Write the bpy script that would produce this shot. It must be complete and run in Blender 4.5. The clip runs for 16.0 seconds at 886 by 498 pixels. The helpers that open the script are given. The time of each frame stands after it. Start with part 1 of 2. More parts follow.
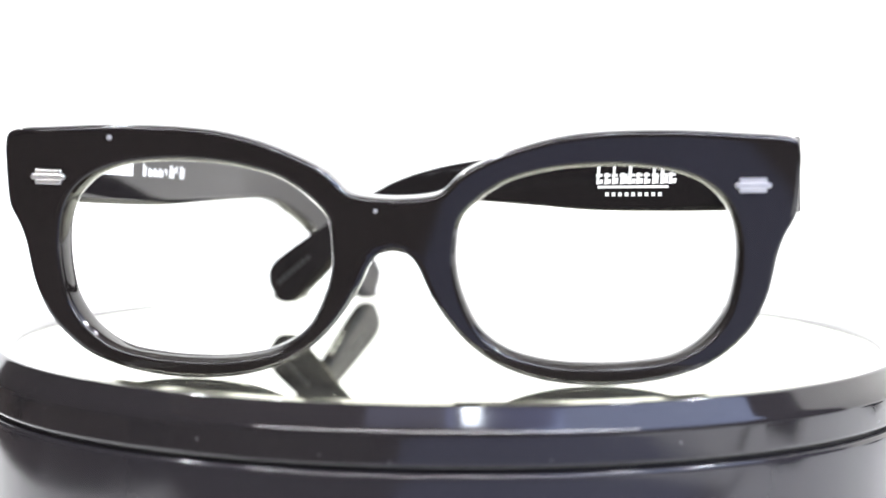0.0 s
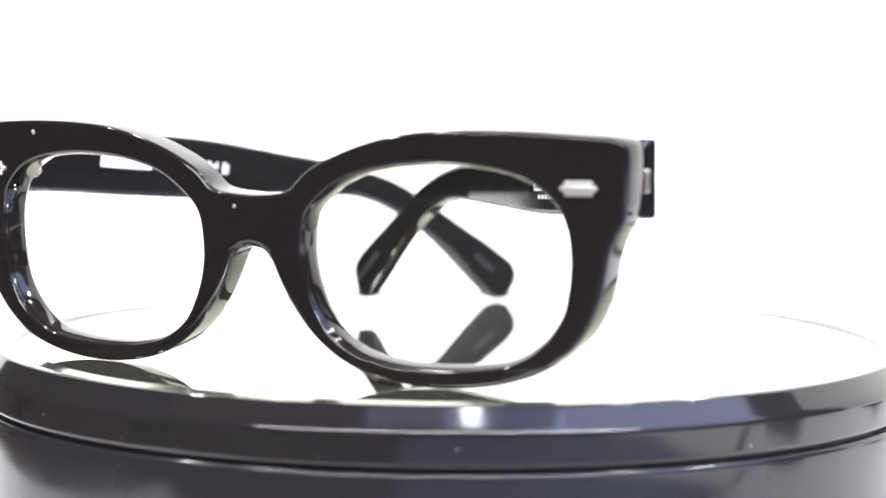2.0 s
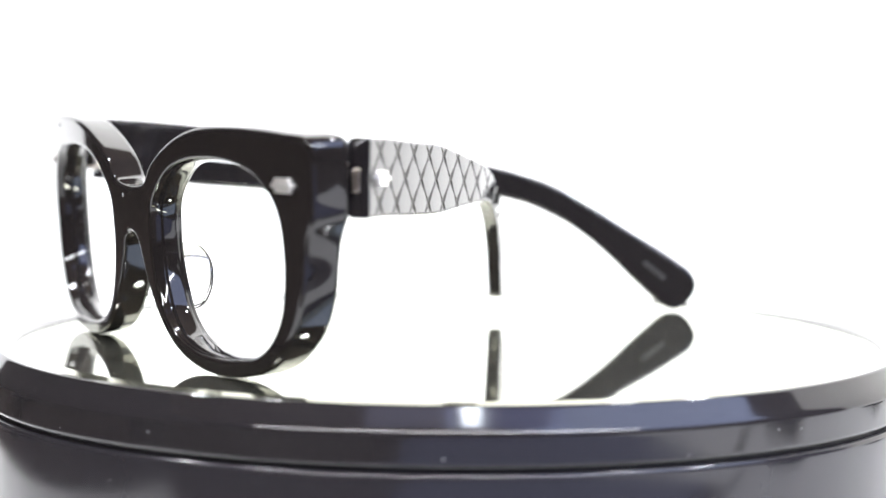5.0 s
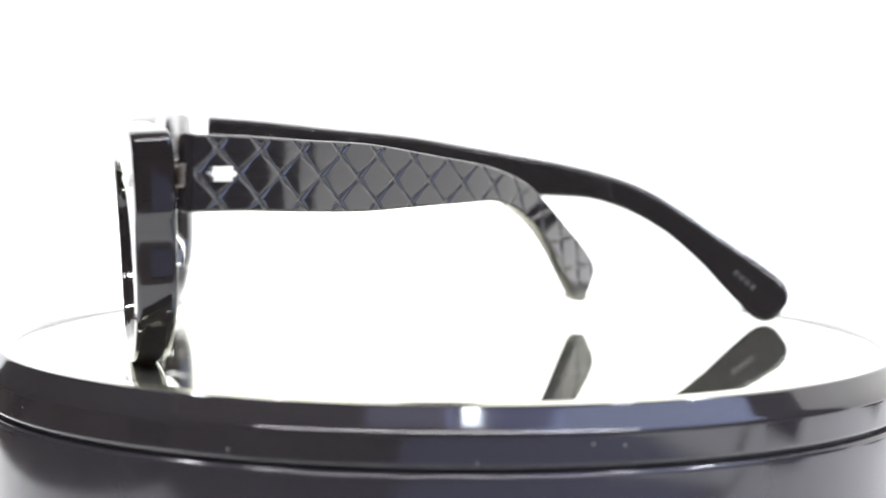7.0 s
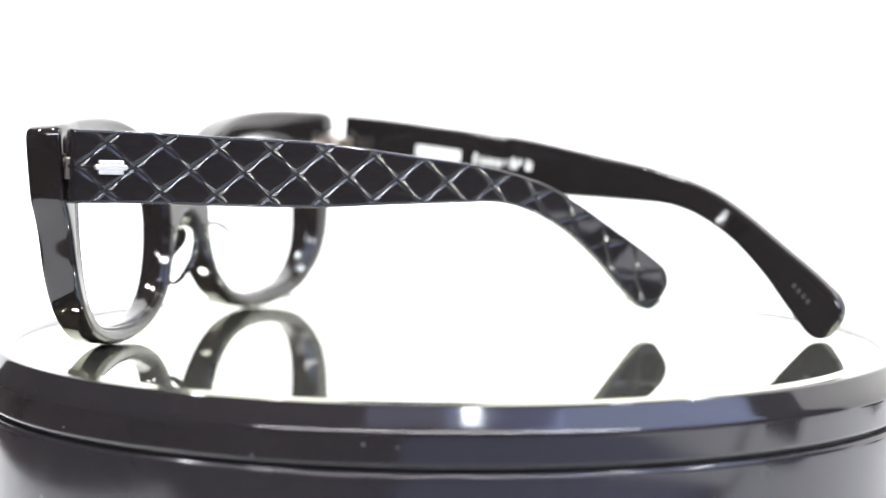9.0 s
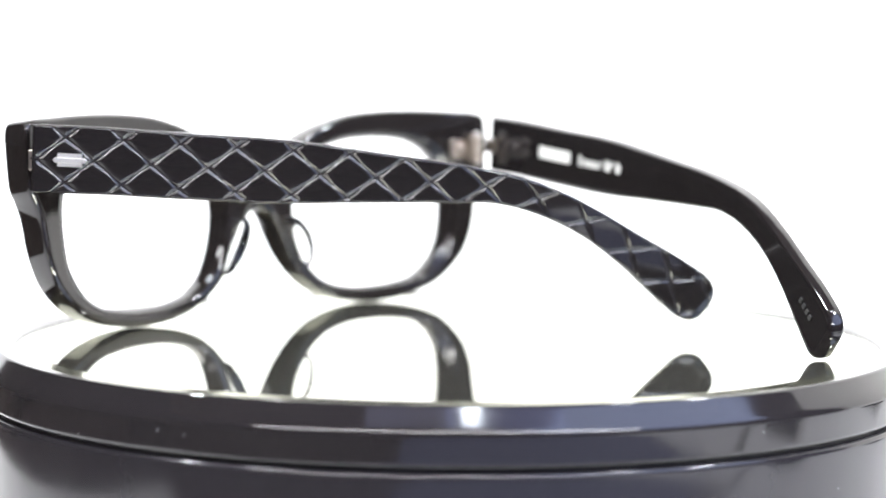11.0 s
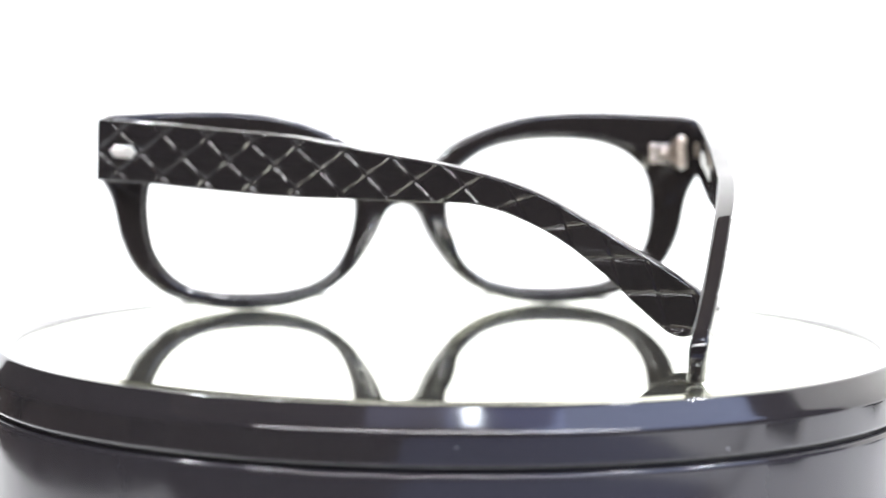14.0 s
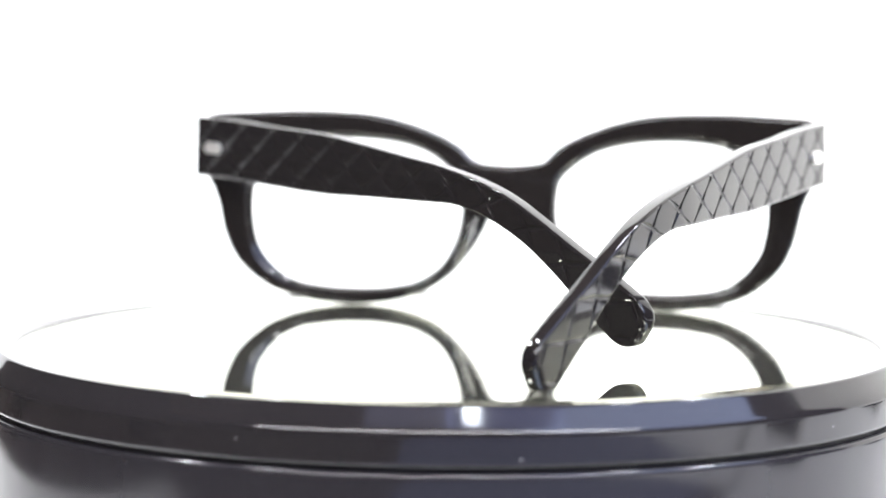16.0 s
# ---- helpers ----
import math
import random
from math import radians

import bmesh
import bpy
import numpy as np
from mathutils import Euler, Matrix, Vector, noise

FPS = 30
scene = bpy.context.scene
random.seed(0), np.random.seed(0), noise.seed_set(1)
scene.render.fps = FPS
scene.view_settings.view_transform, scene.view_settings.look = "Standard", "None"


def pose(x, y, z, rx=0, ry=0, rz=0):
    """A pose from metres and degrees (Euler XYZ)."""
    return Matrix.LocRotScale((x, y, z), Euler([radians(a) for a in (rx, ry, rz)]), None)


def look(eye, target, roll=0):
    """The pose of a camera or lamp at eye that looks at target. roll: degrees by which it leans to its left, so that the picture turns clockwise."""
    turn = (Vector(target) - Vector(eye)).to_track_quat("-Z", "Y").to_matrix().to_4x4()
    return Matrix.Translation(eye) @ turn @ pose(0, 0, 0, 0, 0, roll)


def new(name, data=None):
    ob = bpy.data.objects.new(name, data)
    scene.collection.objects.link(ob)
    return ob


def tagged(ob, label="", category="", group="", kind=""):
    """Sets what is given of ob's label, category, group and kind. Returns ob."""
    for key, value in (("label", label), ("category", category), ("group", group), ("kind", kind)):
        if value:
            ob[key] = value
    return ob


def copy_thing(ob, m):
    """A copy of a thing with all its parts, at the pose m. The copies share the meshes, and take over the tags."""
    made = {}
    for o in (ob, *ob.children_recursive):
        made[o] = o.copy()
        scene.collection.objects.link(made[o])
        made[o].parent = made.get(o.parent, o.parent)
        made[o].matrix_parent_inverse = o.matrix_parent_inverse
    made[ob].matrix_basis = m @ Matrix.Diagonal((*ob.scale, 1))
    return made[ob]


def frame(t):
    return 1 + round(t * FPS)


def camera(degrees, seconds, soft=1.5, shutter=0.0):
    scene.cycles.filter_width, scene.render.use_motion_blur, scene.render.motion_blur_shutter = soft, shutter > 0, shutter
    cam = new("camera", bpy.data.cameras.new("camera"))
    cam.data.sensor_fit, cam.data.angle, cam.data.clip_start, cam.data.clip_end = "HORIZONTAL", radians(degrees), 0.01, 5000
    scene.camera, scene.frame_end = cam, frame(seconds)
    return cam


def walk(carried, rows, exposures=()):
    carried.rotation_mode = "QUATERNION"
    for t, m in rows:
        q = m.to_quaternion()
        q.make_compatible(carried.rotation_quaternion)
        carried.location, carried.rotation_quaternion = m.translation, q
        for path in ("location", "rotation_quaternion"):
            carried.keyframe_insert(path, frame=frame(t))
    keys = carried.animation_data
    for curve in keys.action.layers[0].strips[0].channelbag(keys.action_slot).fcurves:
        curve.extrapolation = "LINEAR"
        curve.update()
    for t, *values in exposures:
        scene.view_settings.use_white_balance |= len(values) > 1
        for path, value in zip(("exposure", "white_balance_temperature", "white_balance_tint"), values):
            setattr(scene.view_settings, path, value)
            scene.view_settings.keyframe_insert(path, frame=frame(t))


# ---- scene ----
# Camera: stands still in front of the turntable
EYE = (0.0, -0.46829, 0.05823)
PITCH, YAW, ROLL = 4.742, -0.203, 0.4456
cam = camera(22.80, 16.0)
AIM = (EYE[0] + math.sin(radians(YAW)) * math.cos(radians(PITCH)),
       EYE[1] + math.cos(radians(YAW)) * math.cos(radians(PITCH)),
       EYE[2] - math.sin(radians(PITCH)))
walk(cam, [(0, look(EYE, AIM, ROLL)), (16, look(EYE, AIM, ROLL))])
cam.data.dof.use_dof = True
cam.data.dof.focus_distance = 0.433
cam.data.dof.aperture_fstop = 11.5

MM = 0.001


def turn_at(t):
    """Clockwise turn of the table in degrees."""
    k = math.pi * t / 16
    return 11.4823 * t - 0.0012 * t * t + 0.100 * math.sin(2 * k) + 0.321 * math.sin(3 * k) + 0.258 * math.sin(4 * k)


# World, lamps, exposure
world = bpy.data.worlds.new("world")
scene.world = world
world.use_nodes = True
world.node_tree.nodes["Background"].inputs[0].default_value = (0.80, 0.88, 1.0, 1)
world.node_tree.nodes["Background"].inputs[1].default_value = 0.05
scene.view_settings.exposure = 0.0


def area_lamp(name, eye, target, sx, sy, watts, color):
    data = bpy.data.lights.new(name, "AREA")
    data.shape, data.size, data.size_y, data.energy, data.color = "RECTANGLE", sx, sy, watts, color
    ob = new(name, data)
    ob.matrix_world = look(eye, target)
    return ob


# Unseen lamp added to whiten the backdrop, turned so the gloss misses it
area_lamp("backdrop_fill_light", (0.0, 0.14, 0.90), (0.0, 0.62, 0.815), 0.55, 0.30, 10, (1.0, 0.985, 0.95))
area_lamp("window_light", (1.05, -0.75, 1.05), (0.22, -0.15, -0.05), 1.7, 1.1, 26, (0.52, 0.63, 1.0))
area_lamp("spot_light", (0.078, -0.55, 0.93), (0.02, 0.0, 0.0), 0.055, 0.045, 0.75, (0.84, 0.90, 1.0))
# Two unseen lamps added to lay a bluish streak along the rim's chamfer
area_lamp("rim_streak_light", (-0.13, -0.55, 0.96), (-0.10, 0.0, 0.0), 0.30, 0.10, 0.14, (0.62, 0.66, 1.0))
area_lamp("rim_streak_light", (0.20, -0.55, 0.96), (0.15, 0.0, 0.0), 0.42, 0.11, 0.30, (0.42, 0.50, 1.0))
# Small unseen lamps added at both sides for glints on the glasses
for side in (1, -1):
    area_lamp("side_glint_light", (side * 0.66, 0.06, 0.90), (0.0, 0.0, 0.03), 0.05, 0.05, 7.0, (0.94, 0.96, 1.0))
# Long unseen lamp added to put glints into the temple grooves
area_lamp("groove_glint_light", (0.0, -1.20, 0.98), (0.0, 0.0, 0.0), 2.6, 0.05, 50, (0.97, 0.97, 1.0))
# two small downlights over the set
for dx, dy, watts in ((0.42, 0.02, 4.0), (-0.42, 0.02, 4.0)):
    area_lamp("downlight", (dx, dy, 0.95), (0.0, 0.0, 0.0), 0.06, 0.06, watts, (0.93, 0.95, 1.0))


# Materials
def material(name, color, rough, metal=0.0, spec=0.5, grain=0.0, grain_scale=400.0, vary=0.0, vary_scale=40.0, rough_vary=0.0, bump=0.0, bump_scale=600.0, ior=1.5):
    m = bpy.data.materials.new(name)
    m.use_nodes = True
    nt = m.node_tree
    b = nt.nodes["Principled BSDF"]
    b.inputs["Base Color"].default_value = (*color, 1)
    b.inputs["Roughness"].default_value = rough
    b.inputs["Metallic"].default_value = metal
    b.inputs["Specular IOR Level"].default_value = spec
    b.inputs["IOR"].default_value = ior
    tc = nt.nodes.new("ShaderNodeTexCoord")

    def noise_node(scale, detail=3.0):
        n = nt.nodes.new("ShaderNodeTexNoise")
        n.inputs["Scale"].default_value, n.inputs["Detail"].default_value = scale, detail
        nt.links.new(tc.outputs["Object"], n.inputs["Vector"])
        return n
    if grain or vary:
        n1, n2 = noise_node(grain_scale), noise_node(vary_scale)
        s = nt.nodes.new("ShaderNodeMath")
        s.operation = "MULTIPLY_ADD"
        s.inputs[1].default_value, s.inputs[2].default_value = grain, 1.0 - grain / 2 - vary / 2
        nt.links.new(n1.outputs["Fac"], s.inputs[0])
        s2 = nt.nodes.new("ShaderNodeMath")
        s2.operation = "MULTIPLY_ADD"
        s2.inputs[1].default_value = vary
        nt.links.new(n2.outputs["Fac"], s2.inputs[0])
        nt.links.new(s.outputs[0], s2.inputs[2])
        mix = nt.nodes.new("ShaderNodeVectorMath")
        mix.operation = "SCALE"
        mix.inputs[0].default_value = color
        nt.links.new(s2.outputs[0], mix.inputs["Scale"])
        nt.links.new(mix.outputs[0], b.inputs["Base Color"])
    if rough_vary:
        n3 = noise_node(vary_scale * 2.3, 5.0)
        r = nt.nodes.new("ShaderNodeMapRange")
        r.inputs["From Min"].default_value, r.inputs["From Max"].default_value = 0.35, 0.7
        r.inputs["To Min"].default_value, r.inputs["To Max"].default_value = rough, rough + rough_vary
        nt.links.new(n3.outputs["Fac"], r.inputs["Value"])
        nt.links.new(r.outputs[0], b.inputs["Roughness"])
    if bump:
        n4 = noise_node(bump_scale, 4.0)
        bp = nt.nodes.new("ShaderNodeBump")
        bp.inputs["Strength"].default_value, bp.inputs["Distance"].default_value = bump, 0.0002
        nt.links.new(n4.outputs["Fac"], bp.inputs["Height"])
        nt.links.new(bp.outputs[0], b.inputs["Normal"])
    return m


ACETATE = material("black_acetate", (0.0115, 0.0096, 0.0092), 0.04, vary=0.3, grain=0.2, rough_vary=0.03, vary_scale=60, bump=0.012, bump_scale=90)
ACETATE_CUT = material("black_acetate_quilted", (0.0115, 0.0100, 0.0104), 0.045, vary=0.3, grain=0.2, rough_vary=0.03, vary_scale=90, bump=0.02, bump_scale=500)
STEEL = material("rivet_silver", (0.92, 0.90, 0.87), 0.38, metal=1.0, vary=0.06, grain=0.05, vary_scale=300)
HINGE = material("hinge_nickel", (0.50, 0.44, 0.38), 0.26, metal=1.0, vary=0.2, grain=0.1, rough_vary=0.15, vary_scale=300)
PRINT = material("white_print", (0.82, 0.82, 0.80), 0.5, vary=0.1, grain=0.1, vary_scale=800)
PRINT_GREY = material("grey_print", (0.035, 0.035, 0.035), 0.5, vary=0.1, grain=0.1, vary_scale=800)
RIM = material("black_gloss_plastic", (0.0160, 0.0142, 0.0152), 0.06, vary=0.25, grain=0.15, rough_vary=0.07, vary_scale=35, bump=0.02, bump_scale=120, ior=1.55)
BASE = material("dark_grey_gloss_plastic", (0.018, 0.0165, 0.019), 0.09, vary=0.2, grain=0.15, rough_vary=0.06, vary_scale=35, bump=0.02, bump_scale=120)
DARK = material("groove_black", (0.006, 0.006, 0.006), 0.5, vary=0.2, grain=0.2)
MIRROR = material("mirror_silver", (0.77, 0.775, 0.65), 0.004, metal=0.965, vary=0.01, grain=0.005)
BEVEL = material("bevel_silver", (0.40, 0.40, 0.29), 0.10, metal=0.9, vary=0.25, grain=0.1, vary_scale=60)
PAPER = material("white_paper", (0.82, 0.812, 0.782), 0.75, vary=0.05, grain=0.03, vary_scale=6, bump=0.05, bump_scale=200)
WALL = material("grey_wall_paint", (0.085, 0.076, 0.072), 0.8, vary=0.15, grain=0.05, vary_scale=3)
CEIL = material("ceiling_paint", (0.27, 0.215, 0.17), 0.8, vary=0.1, grain=0.05, vary_scale=3)
DESK = material("brown_grey_desk", (0.036, 0.027, 0.023), 0.27, vary=0.3, grain=0.2, vary_scale=5, rough_vary=0.1)
# Blue of the sheet added to tint reflections in the black gloss
REFLECTOR_BLUE = material("reflector_sheet_blue", (0.080, 0.098, 0.185), 0.6, vary=0.12, grain=0.1, vary_scale=20, bump=0.1, bump_scale=900)
DUST = material("pale_dust", (0.30, 0.30, 0.31), 0.7, vary=0.2, grain=0.2)
RUBBER = material("matt_black_block", (0.012, 0.012, 0.014), 0.6, vary=0.2, grain=0.2)


def clear_material(name, color, rough):
    """Solid clear plastic that light passes and bends in."""
    m = bpy.data.materials.new(name)
    m.use_nodes = True
    b = m.node_tree.nodes["Principled BSDF"]
    b.inputs["Base Color"].default_value = (*color, 1)
    b.inputs["Roughness"].default_value = rough
    b.inputs["IOR"].default_value = 1.47
    b.inputs["Transmission Weight"].default_value = 1.0
    return m


CLEAR = clear_material("clear_pad", (0.97, 0.97, 0.96), 0.02)


# Mesh helpers
def part(name, bm, mat, parent=None, label="", smooth=True):
    me = bpy.data.meshes.new(name)
    bmesh.ops.recalc_face_normals(bm, faces=bm.faces)
    bm.to_mesh(me)
    bm.free()
    me.materials.append(mat)
    for p in me.polygons:
        p.use_smooth = smooth
    ob = new(name, me)
    if parent:
        ob.parent = parent
    if label:
        ob["label"] = label
    return ob


def spline(points, n, closed=False):
    """Catmull-Rom through the points, n samples evenly spaced along it."""
    p = np.array(points, float)
    k = len(p)
    seg = k if closed else k - 1
    out = []
    for i in range(seg):
        if closed:
            a, b, c, d = p[(i - 1) % k], p[i], p[(i + 1) % k], p[(i + 2) % k]
        else:
            b, c = p[i], p[i + 1]
            a = p[i - 1] if i else 2 * b - c
            d = p[i + 2] if i + 2 < k else 2 * c - b
        # centripetal knots
        t1 = max(np.linalg.norm((b - a)[:2]), 1e-6) ** 0.5
        t2 = t1 + max(np.linalg.norm((c - b)[:2]), 1e-6) ** 0.5
        t3 = t2 + max(np.linalg.norm((d - c)[:2]), 1e-6) ** 0.5
        for t in np.linspace(t1, t2, 24, endpoint=False):
            a1 = (t1 - t) / t1 * a + t / t1 * b
            a2 = (t2 - t) / (t2 - t1) * b + (t - t1) / (t2 - t1) * c
            a3 = (t3 - t) / (t3 - t2) * c + (t - t2) / (t3 - t2) * d
            b1 = (t2 - t) / t2 * a1 + t / t2 * a2
            b2 = (t3 - t) / (t3 - t1) * a2 + (t - t1) / (t3 - t1) * a3
            out.append((t2 - t) / (t2 - t1) * b1 + (t - t1) / (t2 - t1) * b2)
    out.append(p[0] if closed else p[-1])
    out = np.array(out)
    d = np.concatenate([[0], np.cumsum(np.linalg.norm(np.diff(out[:, :2], axis=0), axis=1))])
    s = np.linspace(0, d[-1], n, endpoint=not closed)
    return np.stack([np.interp(s, d, out[:, j]) for j in range(p.shape[1])], 1)


def lathe(profile, segments=192, close=False):
    """A bmesh turned from (radius, z) pairs in millimetres."""
    bm = bmesh.new()
    rings = []
    for r, z in profile:
        if r < 1e-6:
            rings.append([bm.verts.new((0, 0, z * MM))])
        else:
            rings.append([bm.verts.new((r * MM * math.cos(2 * math.pi * i / segments), r * MM * math.sin(2 * math.pi * i / segments), z * MM)) for i in range(segments)])
    pairs = list(zip(rings, rings[1:])) + ([(rings[-1], rings[0])] if close else [])
    for a, b in pairs:
        for i in range(segments):
            j = (i + 1) % segments
            if len(a) == 1 and len(b) == 1:
                continue
            if len(a) == 1:
                bm.faces.new((a[0], b[i], b[j]))
            elif len(b) == 1:
                bm.faces.new((a[i], b[0], a[j]))
            else:
                bm.faces.new((a[i], b[i], b[j], a[j]))
    return bm


def box(bm, cx, cy, cz, sx, sy, sz, bevel=0.0, m=None):
    """A bevelled box in millimetres, added to bm."""
    r = bmesh.ops.create_cube(bm, size=1.0)
    vs = r["verts"]
    for v in vs:
        v.co = Vector(((cx + v.co.x * sx) * MM, (cy + v.co.y * sy) * MM, (cz + v.co.z * sz) * MM))
    if bevel:
        es = list({e for v in vs for e in v.link_edges})
        g = bmesh.ops.bevel(bm, geom=es, offset=bevel * MM, segments=2, profile=0.5, affect="EDGES")
        vs = list({v for f in g["faces"] for v in f.verts} | {v for v in vs if v.is_valid})
    if m is not None:
        for v in vs:
            v.co = m @ v.co
    return vs


def rod(bm, a, b, r, n=16):
    """A cylinder from a to b in millimetres, with slightly rounded ends."""
    a, b = Vector(a), Vector(b)
    d = (b - a)
    q = d.to_track_quat("Z", "Y").to_matrix()
    L = d.length
    rings = []
    for z, k in ((0, 0.0), (0, 0.75), (0.15 * r, 0.95), (0.3 * r, 1), (L - 0.3 * r, 1), (L - 0.15 * r, 0.95), (L, 0.75), (L, 0.0)):
        rings.append([bm.verts.new((a + q @ Vector((k * r * math.cos(2 * math.pi * i / n), k * r * math.sin(2 * math.pi * i / n), z))) * MM) for i in range(n)] if k else
                     [bm.verts.new((a + q @ Vector((0, 0, z))) * MM)])
    for u, w in zip(rings, rings[1:]):
        for i in range(n):
            j = (i + 1) % n
            if len(u) == 1:
                bm.faces.new((u[0], w[j], w[i]))
            elif len(w) == 1:
                bm.faces.new((u[i], u[j], w[0]))
            else:
                bm.faces.new((u[i], u[j], w[j], w[i]))


# Setting: white paper sweep with wings, and the dim room round it
FLOOR_Z = -0.052


def paper_sweep():
    """Paper that lies flat, bends up behind and curls forward a little at both sides."""
    bm = bmesh.new()
    plan = []
    for i in range(7, 13):
        a = math.pi - math.pi / 2 * i / 12
        plan.append((-0.34 + 0.28 * math.cos(a), 0.34 + 0.28 * math.sin(a)))
    plan += [(-0.34 + 0.068 * i, 0.62) for i in range(1, 10)]
    for i in range(0, 12):
        a = math.pi / 2 - math.pi / 2 * i / 12
        plan.append((0.34 + 0.28 * math.cos(a), 0.34 + 0.28 * math.sin(a)))
    plan += [(0.62, 0.34 - 0.06 * i) for i in range(5)]
    sect = [(0.45, 0.0)] + [(1 - 0.14 * (1 - math.sin(a)), 0.12 * (1 - math.cos(a))) for a in [math.pi / 2 * i / 8 for i in range(9)]] + [(1.0, 0.3), (1.0, 0.6), (1.0, 1.0)]
    cols = []
    for x, y in plan:
        cols.append([bm.verts.new((x * k, 0.05 + (y - 0.05) * k, FLOOR_Z + z)) for k, z in sect])
    for a, b in zip(cols, cols[1:]):
        for i in range(len(sect) - 1):
            bm.faces.new((a[i], b[i], b[i + 1], a[i + 1]))
    ob = part("backdrop", bm, PAPER)
    return tagged(ob, "seamless white paper sweep curving up behind the turntable", "backdrop", kind="structure")


paper_sweep()


def slab(name, cx, cy, cz, sx, sy, sz, mat, label, category):
    bm = bmesh.new()
    box(bm, cx / MM, cy / MM, cz / MM, sx / MM, sy / MM, sz / MM)
    return tagged(part(name, bm, mat, smooth=False), label, category, kind="structure")


slab("floor", 0, -0.6, FLOOR_Z - 0.033, 3.4, 3.4, 0.06, DESK, "smooth brown-grey desk surface under the paper", "floor")
slab("paper_sheet", 0.145, 0.20, FLOOR_Z - 0.002, 0.77, 0.72, 0.003, PAPER, "white paper under the turntable", "paper")
# Unseen second sheet, added at the right to brighten what the base reflects
slab("paper_sheet", 0.43, -0.32, FLOOR_Z - 0.0016, 0.36, 0.30, 0.003, PAPER, "white sheet added beside the turntable to lighten its reflections", "paper")
# Sheet out of view, added so that the black gloss reflects blue
slab("blue_reflector", 0.095, -0.50, FLOOR_Z - 0.0015, 0.30, 0.62, 0.003, REFLECTOR_BLUE, "blue reflector sheet added in front of the turntable, seen only in the gloss", "mat")
slab("wall_front", 0, -2.35, 0.75, 3.4, 0.06, 1.7, WALL, "dim grey painted room wall", "wall")
slab("wall_back", 0, 1.15, 0.75, 3.4, 0.06, 1.7, WALL, "dim grey painted room wall", "wall")
slab("wall_left", -1.75, -0.6, 0.75, 0.06, 3.56, 1.7, WALL, "dim grey painted room wall", "wall")
slab("wall_right", 1.75, -0.6, 0.75, 0.06, 3.56, 1.7, WALL, "dim grey painted room wall", "wall")
slab("ceiling", 0, -0.6, 1.64, 3.6, 3.6, 0.06, CEIL, "pale painted ceiling over the set", "ceiling")


# Turntable
def turntable():
    root = tagged(new("turntable"), "round black gloss turntable with a mirror top", "turntable")
    root.location = (-0.0004, 0, 0)
    # mirror with a bevelled, silvered edge
    part("mirror", lathe([(0, 0), (88.3, 0), (88.3, -2.9), (0, -2.9)], 256), MIRROR, root, "flat round mirror", smooth=False)
    part("mirror_bevel", lathe([(88.35, -2.9), (88.35, -0.01), (88.5, -0.02), (91.0, -0.34), (91.4, -0.46), (91.4, -2.9)], 256, True), BEVEL, root, "yellowish-green bevelled mirror edge", smooth=False)
    prof = [(91.44, -3.0), (91.44, -0.42), (91.5, -0.26), (91.7, -0.16), (92.1, -0.08), (93.6, 0.05), (94.0, 0.15), (94.3, 0.27), (94.6, 0.33), (94.85, 0.28), (95.05, 0.12), (95.2, -0.08), (95.34, -0.27), (97.36, -3.1), (97.52, -3.32), (97.75, -3.65), (97.93, -4.0), (98.03, -4.4), (98.05, -4.8), (98.05, -5.1), (98.05, -9.3), (98.05, -9.6), (97.97, -9.9), (97.7, -10.12), (95.5, -10.2), (91.44, -10.2)]
    part("top_rim", lathe(prof, 256, True), RIM, root, "glossy black chamfered rim")
    part("groove", lathe([(0, -10.0), (96.9, -10.0), (96.9, -11.2), (0, -11.2)], 192), DARK, root, "dark gap between rim and base")
    base = [(0, -11.0), (97.3, -11.0), (97.6, -11.02), (97.95, -11.12), (98.22, -11.38), (98.34, -11.75), (98.36, -12.0), (98.38, -12.6), (98.42, -16), (98.5, -34), (98.5, -50), (97.5, -51.6), (0, -51.6)]
    part("base", lathe(base, 256), BASE, root, "glossy black cylindrical base")
    # settled dust
    rnd = random.Random(11)
    bm = bmesh.new()
    for k in range(26):
        a, size = rnd.uniform(0, 2 * math.pi), rnd.uniform(0.07, 0.19)
        if k % 3:
            z = rnd.uniform(-9.4, -5.6)
            r = 98.06
        else:
            z = rnd.uniform(-44, -13)
            r = 98.44
        c = Matrix.Rotation(a, 4, "Z") @ Matrix.Translation((r * MM, 0, z * MM))
        g = bmesh.ops.create_icosphere(bm, subdivisions=1, radius=size * MM)
        for v in g["verts"]:
            v.co = c @ Vector((v.co.x * 0.3, v.co.y * rnd.uniform(0.6, 1.6), v.co.z * rnd.uniform(0.6, 1.8)))
    part("dust", bm, DUST, root, "tiny pale dust specks")["kind"] = "stuff"
    return root


TABLE = turntable()


# Low black blocks added round the paper, for dark squares in the turntable's gloss
def dark_block(m):
    bm = bmesh.new()
    box(bm, 0, 0, 5, 62, 56, 10, 2)
    box(bm, 0, 0, 11, 30, 26, 4, 1.5)
    ob = part("dark_block", bm, RUBBER, smooth=False)
    ob.matrix_world = m
    return tagged(ob, "low matt black block added beside the turntable, seen only in its gloss", "stand foot", group="stand feet")


DARK_BLOCK = dark_block(pose(0.36, -0.10, FLOOR_Z, 0, 0, 15))
for x, y, r in ((-0.34, -0.17, 25), (0.37, 0.12, -20), (-0.37, 0.12, 20)):
    copy_thing(DARK_BLOCK, pose(x, y, FLOOR_Z, 0, 0, r))

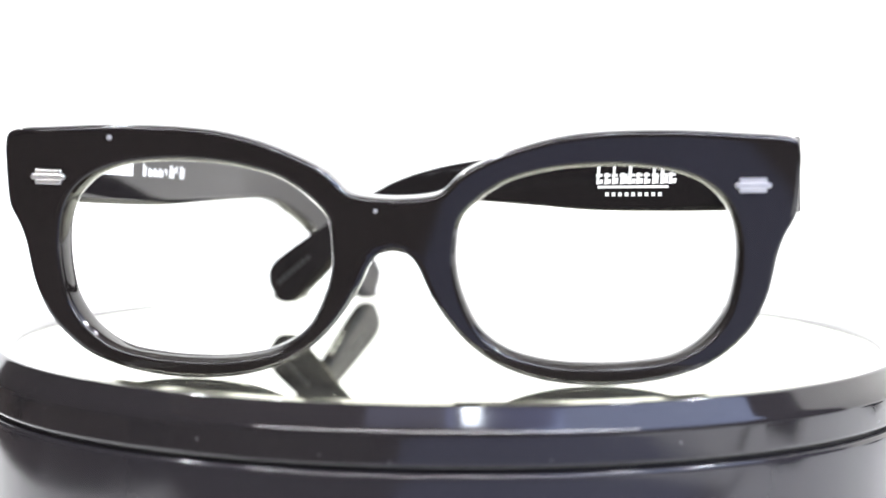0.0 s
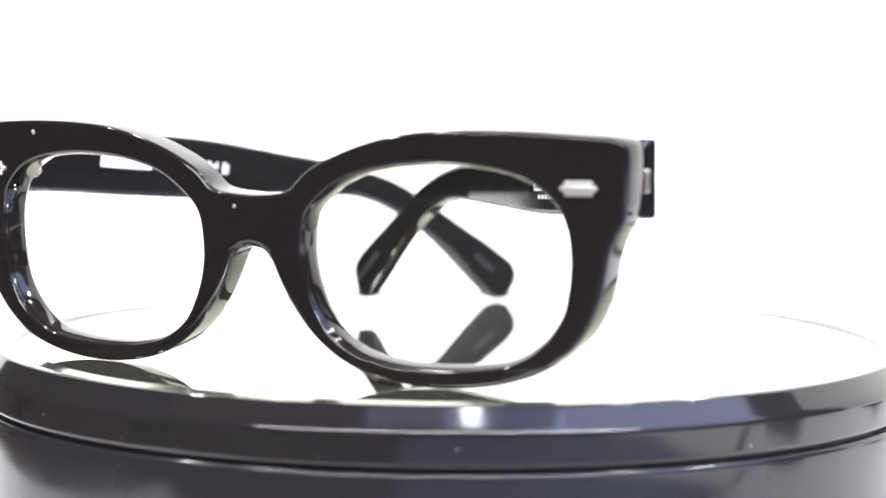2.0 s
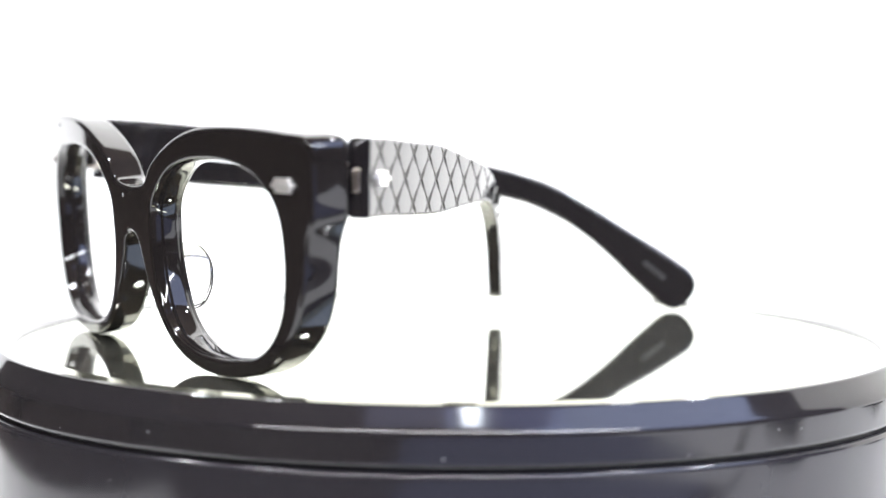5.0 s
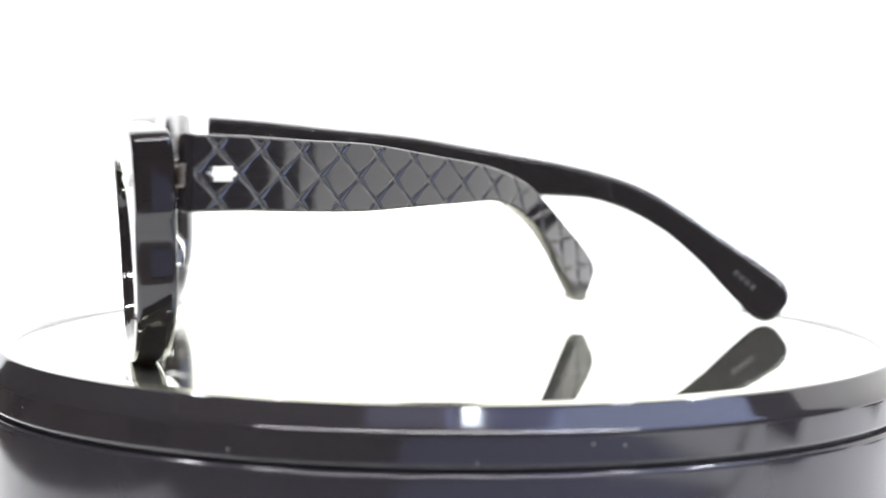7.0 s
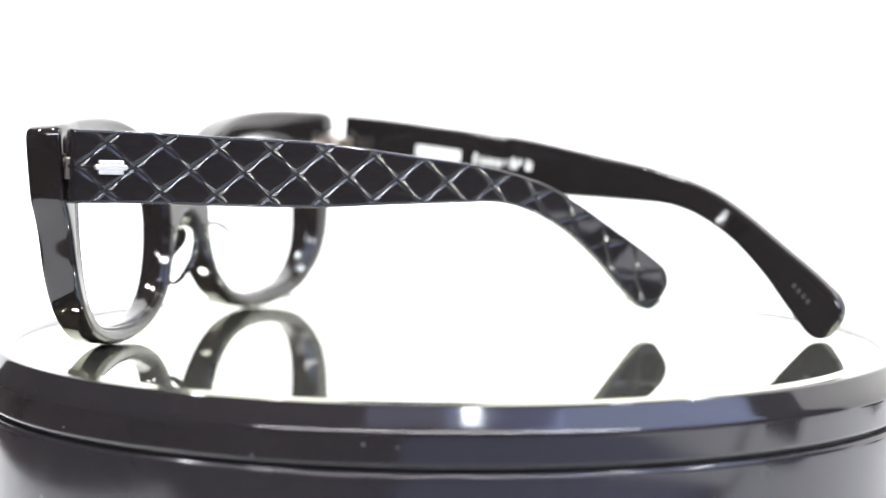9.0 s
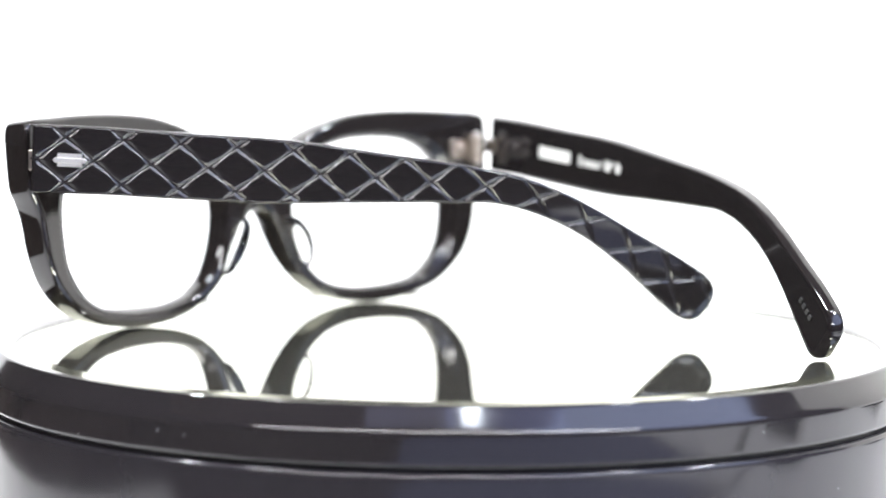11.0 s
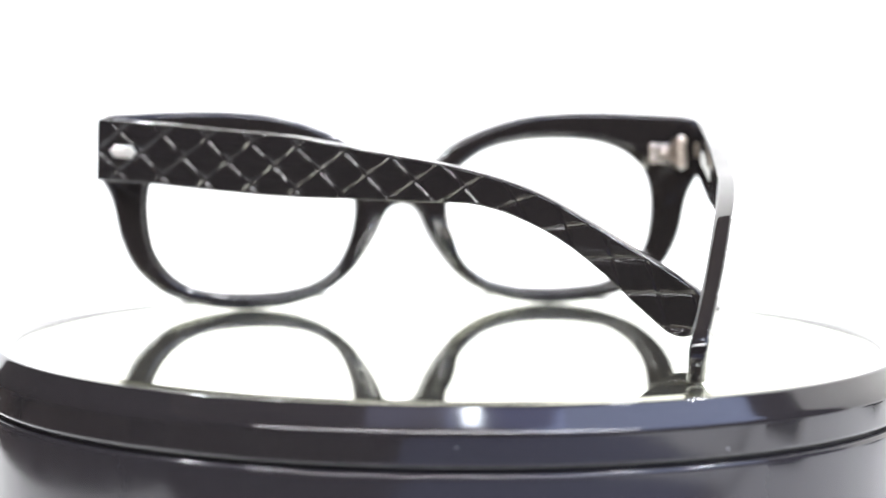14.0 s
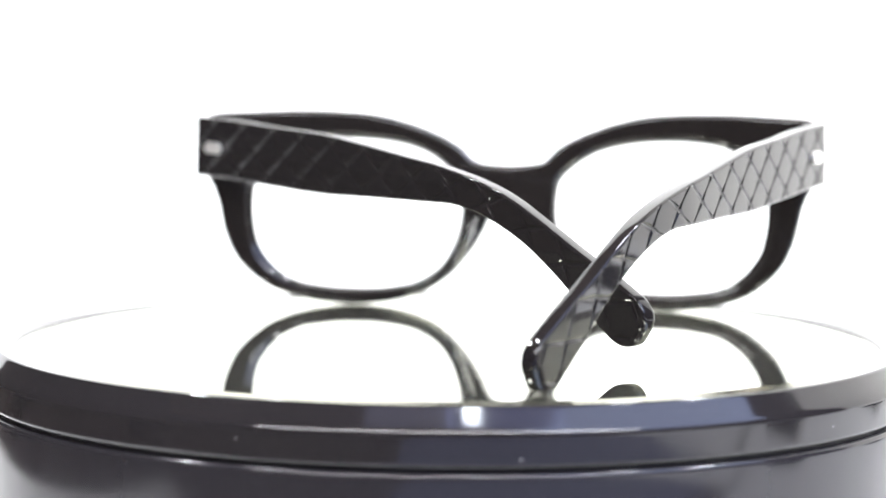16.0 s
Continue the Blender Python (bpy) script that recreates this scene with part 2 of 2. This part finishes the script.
# Eyeglasses: millimetres, in the turntable's space
GLASSES = tagged(new("eyeglasses"), "black acetate eyeglasses with folded-in quilted temples, on the mirror", "eyeglasses")
FRONT_POSE = pose(-10.1 * MM, -63.9 * MM, 37.3 * MM, 3.7, 0, -4.7)
CURVE_R, THICK = 370.0, 6.3
OUTER = [(0, -2.75), (5.2, -2.4), (8.4, -1.6), (12.4, 2.0), (21.4, 6.3), (31, 8.95), (40, 9.85), (52.5, 9.95), (64, 9.35), (71.4, 8.75), (73.2, 8.0), (73.8, 6.2), (73.8, 1.5), (73.4, -4.6), (73.0, -6.2), (71.5, -8.9), (70.3, -12.0),
         (68.5, -20), (66.0, -25.6), (63.6, -28.6), (58.3, -32.8), (51.8, -35.3), (43.5, -36.75), (35.3, -36.95), (27, -35.9), (19.5, -33.3), (13.8, -29.3), (9.3, -24.1), (6.4, -19.3), (4.2, -14.7), (2.5, -12.9), (0, -12.35)]
INNER = [(11.1, -11), (12, -6.3), (15, -2.9), (20.6, 0.8), (28, 2.95), (36.2, 3.8), (44.5, 3.65), (52, 2.4), (57, 0.3), (61, -3.4), (62.7, -7.4), (63.3, -12.5), (62.8, -18.8), (61.5, -23.5), (58.1, -28.2), (52.8, -31.6),
         (44.8, -33.2), (36, -33.6), (28, -33.0), (20.8, -31.0), (15.7, -27.2), (12.5, -21.2), (11.1, -15.5)]
LENS = np.array((37.2, -15.0))


def ease(d, r):
    """Depth lost at distance d from an edge that is rounded by r."""
    k = np.clip(1 - np.asarray(d) / r, 0, 1)
    return r * (1 - np.sqrt(1 - k * k))


def front_half(bm, side):
    """One half of the front: a ring of quads round its lens opening, rounded at the rims."""
    n = 300
    outer = spline(OUTER, 3200)
    inner = spline(INNER, 2000, True)
    seam = np.stack([np.zeros(40), np.linspace(-12.35, -2.75, 40)], 1)
    ring = np.concatenate([outer, seam])

    def polar(curve):
        q = curve - LENS
        a = np.unwrap(np.arctan2(q[:, 1], q[:, 0]))
        r = np.hypot(q[:, 0], q[:, 1])
        a = np.mod(a, 2 * np.pi)
        o = np.argsort(a)
        return a[o], r[o]
    ao, ro = polar(ring)
    ai, ri = polar(inner)
    seam_a = [math.atan2(*(np.array((0, z)) - LENS)[::-1]) % (2 * math.pi) for z in (-2.75, -12.35)]
    th = np.sort(np.concatenate([np.linspace(0, 2 * np.pi, n, endpoint=False), seam_a]))
    rad_o = np.interp(th, ao, ro, period=2 * np.pi)
    rad_i = np.interp(th, ai, ri, period=2 * np.pi)
    on_seam = (th >= seam_a[0] - 1e-6) & (th <= seam_a[1] + 1e-6)
    rad_o = np.where(on_seam, -LENS[0] / np.cos(th), rad_o)
    # sharper at both rims
    ts = np.concatenate([[0, .01, .025, .05, .08, .12, .17], np.linspace(.23, .77, 8), [.83, .88, .92, .95, .975, .99, 1.0]])
    dirs = np.stack([np.cos(th), np.sin(th)], 1)
    P = LENS + dirs[:, None, :] * (rad_i[:, None] + (rad_o - rad_i)[:, None] * ts[None, :])[:, :, None]
    flat = P.reshape(-1, 2)
    do = np.min(np.hypot(flat[:, None, 0] - outer[None, :, 0], flat[:, None, 1] - outer[None, :, 1]), axis=1).reshape(P.shape[:2])
    di = np.min(np.hypot(flat[:, None, 0] - inner[None, :, 0], flat[:, None, 1] - inner[None, :, 1]), axis=1).reshape(P.shape[:2])
    do[~on_seam, -1] = 0
    di[:, 0] = 0
    u = P[:, :, 0]
    curve = (u * u - 65.0 ** 2) / (2 * CURVE_R)
    # the rim is thinner than the endpieces; the nose side swells backwards
    thick = THICK - 0.5 * np.exp(-((u - 38) / 16.0) ** 2) + 0.5 * np.clip((u - 60) / 8, 0, 1)
    wf = curve - 0.8 + ease(do, 0.9) + ease(di, 0.8)
    wb = curve + thick - ease(do, 1.3) - ease(di, 1.2)
    rows = len(th)
    cols = len(ts)

    def vert(x, w, z):
        return bm.verts.new((side * x * MM, w * MM, z * MM))
    F = [[vert(P[i, j, 0], wf[i, j], P[i, j, 1]) for j in range(cols)] for i in range(rows)]
    B = [[vert(P[i, j, 0], wb[i, j], P[i, j, 1]) for j in range(cols)] for i in range(rows)]
    # rounded inner wall
    G = []
    for i in range(rows):
        a, b = wf[i, 0], wb[i, 0]
        line = []
        for f, out in ((0.03, -0.12), (0.10, -0.28), (0.22, -0.42), (0.40, -0.52), (0.60, -0.55), (0.78, -0.50), (0.90, -0.36), (0.97, -0.17)):
            extra = -0.8 * f * min(1.0, max(0.0, (P[i, 0, 0] - 50) / 10))
            p = LENS + dirs[i] * (rad_i[i] + out + extra)
            line.append(vert(p[0], a + (b - a) * f, p[1]))
        G.append([F[i][0]] + line + [B[i][0]])
    for i in range(rows):
        k = (i + 1) % rows
        for j in range(cols - 1):
            bm.faces.new((F[i][j], F[i][j + 1], F[k][j + 1], F[k][j]))
            bm.faces.new((B[i][j], B[k][j], B[k][j + 1], B[i][j + 1]))
        for j in range(len(G[0]) - 1):
            bm.faces.new((G[i][j], G[k][j], G[k][j + 1], G[i][j + 1]))
        if not (on_seam[i] and on_seam[k]):
            bm.faces.new((F[i][-1], B[i][-1], B[k][-1], F[k][-1]))


def front():
    bm = bmesh.new()
    front_half(bm, 1)
    front_half(bm, -1)
    bmesh.ops.remove_doubles(bm, verts=[v for v in bm.verts if abs(v.co.x) < 1e-5], dist=2e-5)
    ob = part("front", bm, ACETATE, GLASSES, "glossy black thick-rimmed front")
    ob.matrix_local = FRONT_POSE
    return ob


FRONT = front()


def rivet(name, parent, m, label):
    """A small ridged silver plaque: three bars, the middle one longer with pointed ends. It faces -y."""
    bm = bmesh.new()
    for z, half, deep, hz in ((0, 3.05, 0.75, 0.55), (0.95, 2.45, 0.55, 0.42), (-0.95, 2.45, 0.55, 0.42)):
        tip = half + (0.4 if z == 0 else 0.15)
        loop = [(-tip, 0), (-half, hz), (half, hz), (tip, 0), (half, -hz), (-half, -hz)]
        rings = []
        for k, y in ((1.0, 0.4), (1.0, -deep * 0.5), (0.9, -deep * 0.85), (0.7, -deep)):
            rings.append([bm.verts.new((x * MM * (1 - (1 - k) * 0.12), y * MM, (z + v * k) * MM)) for x, v in loop])
        for a, b in zip(rings, rings[1:]):
            for i in range(6):
                bm.faces.new((a[i], a[(i + 1) % 6], b[(i + 1) % 6], b[i]))
        bm.faces.new(rings[-1])
        bm.faces.new(rings[0])
    ob = part(name, bm, STEEL, parent, label, smooth=False)
    ob.matrix_local = m
    return ob


for s in (1, -1):
    rivet("rivet", FRONT, pose(s * 65.1 * MM, -0.72 * MM, 0, 0, 0, s * 8.5), "ridged silver rivet plaque")



def front_speck(u, z, r):
    """A flat pale speck stuck to the face of the front."""
    bm = bmesh.new()
    bmesh.ops.create_icosphere(bm, subdivisions=2, radius=r * MM)
    for v in bm.verts:
        v.co.y *= 0.35
    ob = part("speck", bm, DUST, FRONT, "tiny pale speck")
    ob.matrix_local = pose(u * MM, ((u * u - 65.0 ** 2) / (2 * CURVE_R) - 0.8) * MM, z * MM)


front_speck(-3.2, -4.9, 0.42)
front_speck(-53.0, 7.6, 0.55)

# Temples
STATIONS = [(0.9, 38.78, 7.1), (15, 38.3, 7.0), (31, 37.3, 6.9), (52, 36.2, 6.7), (66.8, 35.3, 5.7), (77, 34.6, 4.95), (88.7, 33.8, 4.15), (96.5, 33.0, 3.5), (103, 31.6, 3.3), (110, 29.2, 3.3), (118, 25.2, 3.3), (127, 19.4, 3.9), (135, 13.7, 5.0), (145.2, 6.2, 5.9)]
CENTRE = spline(STATIONS, 1100)
ARC = np.concatenate([[0], np.cumsum(np.hypot(*np.diff(CENTRE[:, :2], axis=0).T))])


def inward(s, side):
    """How far the temple bends towards the other one."""
    return (7.0 if side > 0 else 8.2) * np.clip((s - 84) / 60, 0, 1.05) ** 1.7


def drawn_in(s, side):
    """How much shorter the bent end is on one of the temples."""
    return (0.0 if side > 0 else 1.9) * np.clip((s - 104) / 42, 0, 1)


def temple_point(p, v, w, side=1):
    """A place on the temple: p along its centreline, v up across it, w outwards from its middle plane (millimetres)."""
    c = np.array([np.interp(p, ARC, CENTRE[:, k]) for k in range(3)])
    q = np.array([np.interp(p + 0.5, ARC, CENTRE[:, k]) for k in range(3)]) - np.array([np.interp(p - 0.5, ARC, CENTRE[:, k]) for k in range(3)])
    q = q[:2] / np.hypot(q[0], q[1])
    return np.array((c[0] - drawn_in(c[0], side) - q[1] * v, inward(c[0], side) - w, c[1] + q[0] * v))


TEMPLE_T = 3.9


def quilt(p, v):
    """Depth of the cut diamond pattern."""
    a, b = (p - 12.6) / 11.7 + v / 9.2, (p - 12.6) / 11.7 - v / 9.2
    per = 7.2
    da, db = np.abs(a - np.round(a)) * per, np.abs(b - np.round(b)) * per
    # round-bottomed strokes, wide near the crossings and tapering between them
    ka, kb = 0.60 + 0.40 * np.cos(2 * np.pi * (b - 0.10)), 0.60 + 0.40 * np.cos(2 * np.pi * (a - 0.10))
    wa, wb = 0.28 + 0.42 * ka, 0.28 + 0.42 * kb
    cut = np.maximum((0.11 + 0.20 * ka) * np.clip(1 - (da / wa) ** 2, 0, 1), (0.11 + 0.20 * kb) * np.clip(1 - (db / wb) ** 2, 0, 1))
    swell = 0.05 * np.sqrt(np.abs(np.sin(np.pi * a) * np.sin(np.pi * b)))
    return swell - cut


def temple_mesh(side):
    """side 1: outer face towards -y. The outer face carries the quilting."""
    bm = bmesh.new()
    n = len(CENTRE)
    tang = np.gradient(CENTRE[:, :2], axis=0)
    tang /= np.hypot(tang[:, 0], tang[:, 1])[:, None]
    L = ARC[-1]
    m_out, m_in = 121, 17
    qo = np.sin(np.linspace(-1, 1, m_out) * math.pi / 2 * 0.92) / math.sin(math.pi / 2 * 0.92)
    qi = np.sin(np.linspace(1, -1, m_in) * math.pi / 2 * 0.95) / math.sin(math.pi / 2 * 0.95)
    rings = []
    for i in range(n):
        p, h = ARC[i], CENTRE[i, 2]
        end = max(0.0, 1 - (L - p) / 6.2)
        hh = h - 4.75 * (1 - math.sqrt(max(0.0, 1 - end ** 2.2)))
        fin = max(0.0, 1 - (L - p) / 2.5)
        t = TEMPLE_T * (1.0 - 0.12 * min(1, p / L)) * (1 - 0.55 * (1 - math.sqrt(max(0.0, 1 - fin * fin))))
        start = max(0.0, 1 - p / 0.5)
        vo, vi = qo * hh, qi * hh
        wo = t / 2 - ease(hh - np.abs(vo), 0.6) - 0.5 * start ** 2
        fade = np.clip((hh - np.abs(vo)) / 0.9, 0, 1) * np.clip((L - p) / 3.0, 0, 1) * np.clip(p / 1.5, 0, 1)
        wo = wo + (quilt(p, vo) - 0.04) * fade
        wi = -t / 2 + ease(hh - np.abs(vi), 0.9) + 0.5 * start ** 2
        v, w = np.concatenate([vo, vi]), np.concatenate([wo, wi])
        x = CENTRE[i, 0] - drawn_in(CENTRE[i, 0], side) - tang[i, 1] * v
        z = CENTRE[i, 1] + tang[i, 0] * v
        y = -(w - TEMPLE_T / 2) + inward(CENTRE[i, 0], side)
        rings.append([bm.verts.new((a * MM, side * b * MM, c * MM)) for a, b, c in zip(x, y, z)])
    k = m_out + m_in
    for a, b in zip(rings, rings[1:]):
        for j in range(k):
            bm.faces.new((a[j], a[(j + 1) % k], b[(j + 1) % k], b[j]))
    bm.faces.new(rings[0])
    bm.faces.new(rings[-1])
    return bm


def on_temple(bm, side, p0, p1, v0, v1, lift=0.05, inner=True, slant=0.0):
    """A thin printed bar on a temple's inner face."""
    w = -TEMPLE_T / 2 - 0.02
    n = max(1, int(abs(p1 - p0) / 2))
    for i in range(n):
        a, b = p0 + (p1 - p0) * i / n, p0 + (p1 - p0) * (i + 1) / n
        out = []
        for ww in (w + 0.3, w - lift):
            for p, v, sl in ((a, v0, 0), (b, v0, 0), (b, v1, slant), (a, v1, slant)):
                q = temple_point(p + sl, v, ww, side)
                y = (q[1] + TEMPLE_T / 2)
                out.append(bm.verts.new((q[0] * MM, side * y * MM, q[2] * MM)))
        f = out
        for ids in ((0, 1, 2, 3), (4, 7, 6, 5), (0, 4, 5, 1), (1, 5, 6, 2), (2, 6, 7, 3), (3, 7, 4, 0)):
            bm.faces.new([f[t] for t in ids])


def temple(side, m, label):
    ob = part("temple", temple_mesh(side), ACETATE_CUT, GLASSES, label)
    ob.matrix_local = m
    # plaque on the outer face
    c = temple_point(7.7, -0.1, 0)
    r = rivet("rivet", ob, Matrix.Identity(4), "ridged silver rivet plaque")
    r.matrix_local = pose(c[0] * MM, side * (-0.12) * MM, c[2] * MM, 0, 2, 0 if side > 0 else 180)
    # printed marks on the inner face
    if side > 0:
        bm = bmesh.new()
        rnd = random.Random(4)
        for i in range(10):
            wide = 1.5 + 0.5 * rnd.random()
            tall = 3.6 if i in (0, 2, 4, 7, 8) else 2.3
            on_temple(bm, side, 48.6 - (i * 2.12), 48.6 - (i * 2.12) - wide * 0.45, -1.5, -1.5 + tall, slant=-0.5)
            on_temple(bm, side, 48.6 - (i * 2.12) - wide * 0.5, 48.6 - (i * 2.12) - wide, -1.4, -0.6 + rnd.random(), slant=-0.3)
            on_temple(bm, side, 48.6 - (i * 2.12), 48.6 - (i * 2.12) - wide, 0.0, 0.6, slant=-0.1)
        on_temple(bm, side, 48.2, 29.5, -2.3, -1.75)
        part("printed_mark", bm, PRINT, ob, "white printed script-like mark", smooth=False)["kind"] = "stuff"
        bm = bmesh.new()
        for i in range(9):
            on_temple(bm, side, 46.2 - i * 1.75, 45.3 - i * 1.75, -3.9, -3.1)
        part("printed_line", bm, PRINT, ob, "small white printed bars", smooth=False)["kind"] = "stuff"
    else:
        bm = bmesh.new()
        on_temple(bm, side, 23.5, 37.0, -0.9, 1.9)
        part("printed_mark", bm, PRINT, ob, "white printed block", smooth=False)["kind"] = "stuff"
        bm = bmesh.new()
        for i, (wide, tall) in enumerate(((1.2, 2.6), (1.6, 1.8), (1.6, 1.8), (1.6, 1.8), (1.0, 0.5), (1.9, 2.6), (0.9, 1.2), (1.6, 2.6))):
            p = 41.0 + i * 2.2
            lo = 0.5 if i == 4 else (1.2 if i == 6 else -0.8)
            on_temple(bm, side, p, p + wide * 0.45, lo, -0.8 + tall + (1.2 if i == 4 else 0), slant=0.2)
            on_temple(bm, side, p + wide * 0.5, p + wide, lo, lo + 0.5)
            on_temple(bm, side, p + wide * 0.7, p + wide, lo, -0.8 + tall * 0.8, slant=0.2)
        part("printed_line", bm, PRINT, ob, "white printed bars", smooth=False)["kind"] = "stuff"
    bm = bmesh.new()
    for i in range(7 if side > 0 else 4):
        on_temple(bm, side, 137.5 + i * 1.7, 138.4 + i * 1.7, -0.5, 0.5)
    part("printed_tip_line", bm, PRINT_GREY, ob, "faint grey printed bars", smooth=False)["kind"] = "stuff"
    # hinge leaf let into the front end
    bm = bmesh.new()
    box(bm, 0.65, side * 2.2, 38.4, 1.0, 1.3, 4.2, 0.2)
    box(bm, 1.7, side * 4.1, 38.3, 4.4, 0.6, 3.4, 0.25)
    part("hinge_leaf", bm, HINGE, ob, "nickel hinge leaf", smooth=False)
    return ob


RIGHT_POSE = pose(66.0 * MM, -59.5 * MM, 0, 0, 0, 133.5)
LEFT_POSE = pose(-84.8 * MM, -47.3 * MM, 0, 0, 1.35, 66.95)
temple(1, RIGHT_POSE, "quilted black acetate temple, folded halfway in")
temple(-1, LEFT_POSE, "quilted black acetate temple, slightly folded in")


# Hinges on the back of the front
def hinge(side):
    bm = bmesh.new()
    box(bm, side * 64.4, 7.3, -0.4, 7.6, 1.0, 4.6, 0.4)
    root = part("hinge", bm, HINGE, FRONT, "nickel barrel hinge", smooth=False)
    for k in range(5):
        bm = bmesh.new()
        z = -0.3 + (k - 2) * 1.45
        rod(bm, (side * 68.0, 9.6, z - 0.64), (side * 68.0, 9.6, z + 0.64), 1.45)
        if k % 2 == 0:
            box(bm, side * 67.3, 8.3, z, 1.4, 2.4, 1.05, 0.1)
        part("knuckle", bm, HINGE, root)
    bm = bmesh.new()
    rod(bm, (side * 68.0, 9.6, -4.3), (side * 68.0, 9.6, 3.8), 0.8)
    part("screw", bm, STEEL, root)
    for dx, dz, r in ((61.2, 1.2, 0.95), (61.2, -1.4, 0.95), (64.2, -0.3, 1.25)):
        bm = bmesh.new()
        rod(bm, (side * dx, 7.5, dz), (side * dx, 8.5, dz), r)
        part("pin", bm, HINGE, root)
    return root


hinge(1)
hinge(-1)


# Nose pads: clear smooth fins on the back beside the bridge
def nose_pad(side):
    bm = bmesh.new()
    bmesh.ops.create_uvsphere(bm, u_segments=40, v_segments=28, radius=1.0)
    for v in bm.verts:
        x, y, z = v.co
        # fuller towards the top, a rounded lens shape in section
        v.co = Vector((1.15 * x * MM, (4.7 + 0.6 * z) * y * MM, 7.0 * z * MM))
    ob = part("nose_pad", bm, CLEAR, FRONT, "clear acetate nose pad")
    ob.matrix_local = pose(side * 9.9 * MM, 1.9 * MM, -21.0 * MM, 0, side * -24, side * -12)
    return ob


nose_pad(1)
nose_pad(-1)


def motions():
    steps = [i * 0.1 for i in range(161)]
    walk(TABLE, [(t, pose(-0.0004, 0, 0, 0, 0, -turn_at(t))) for t in steps])
    walk(GLASSES, [(t, pose(0, 0, 0, 0, 0, -turn_at(t))) for t in steps])


motions()
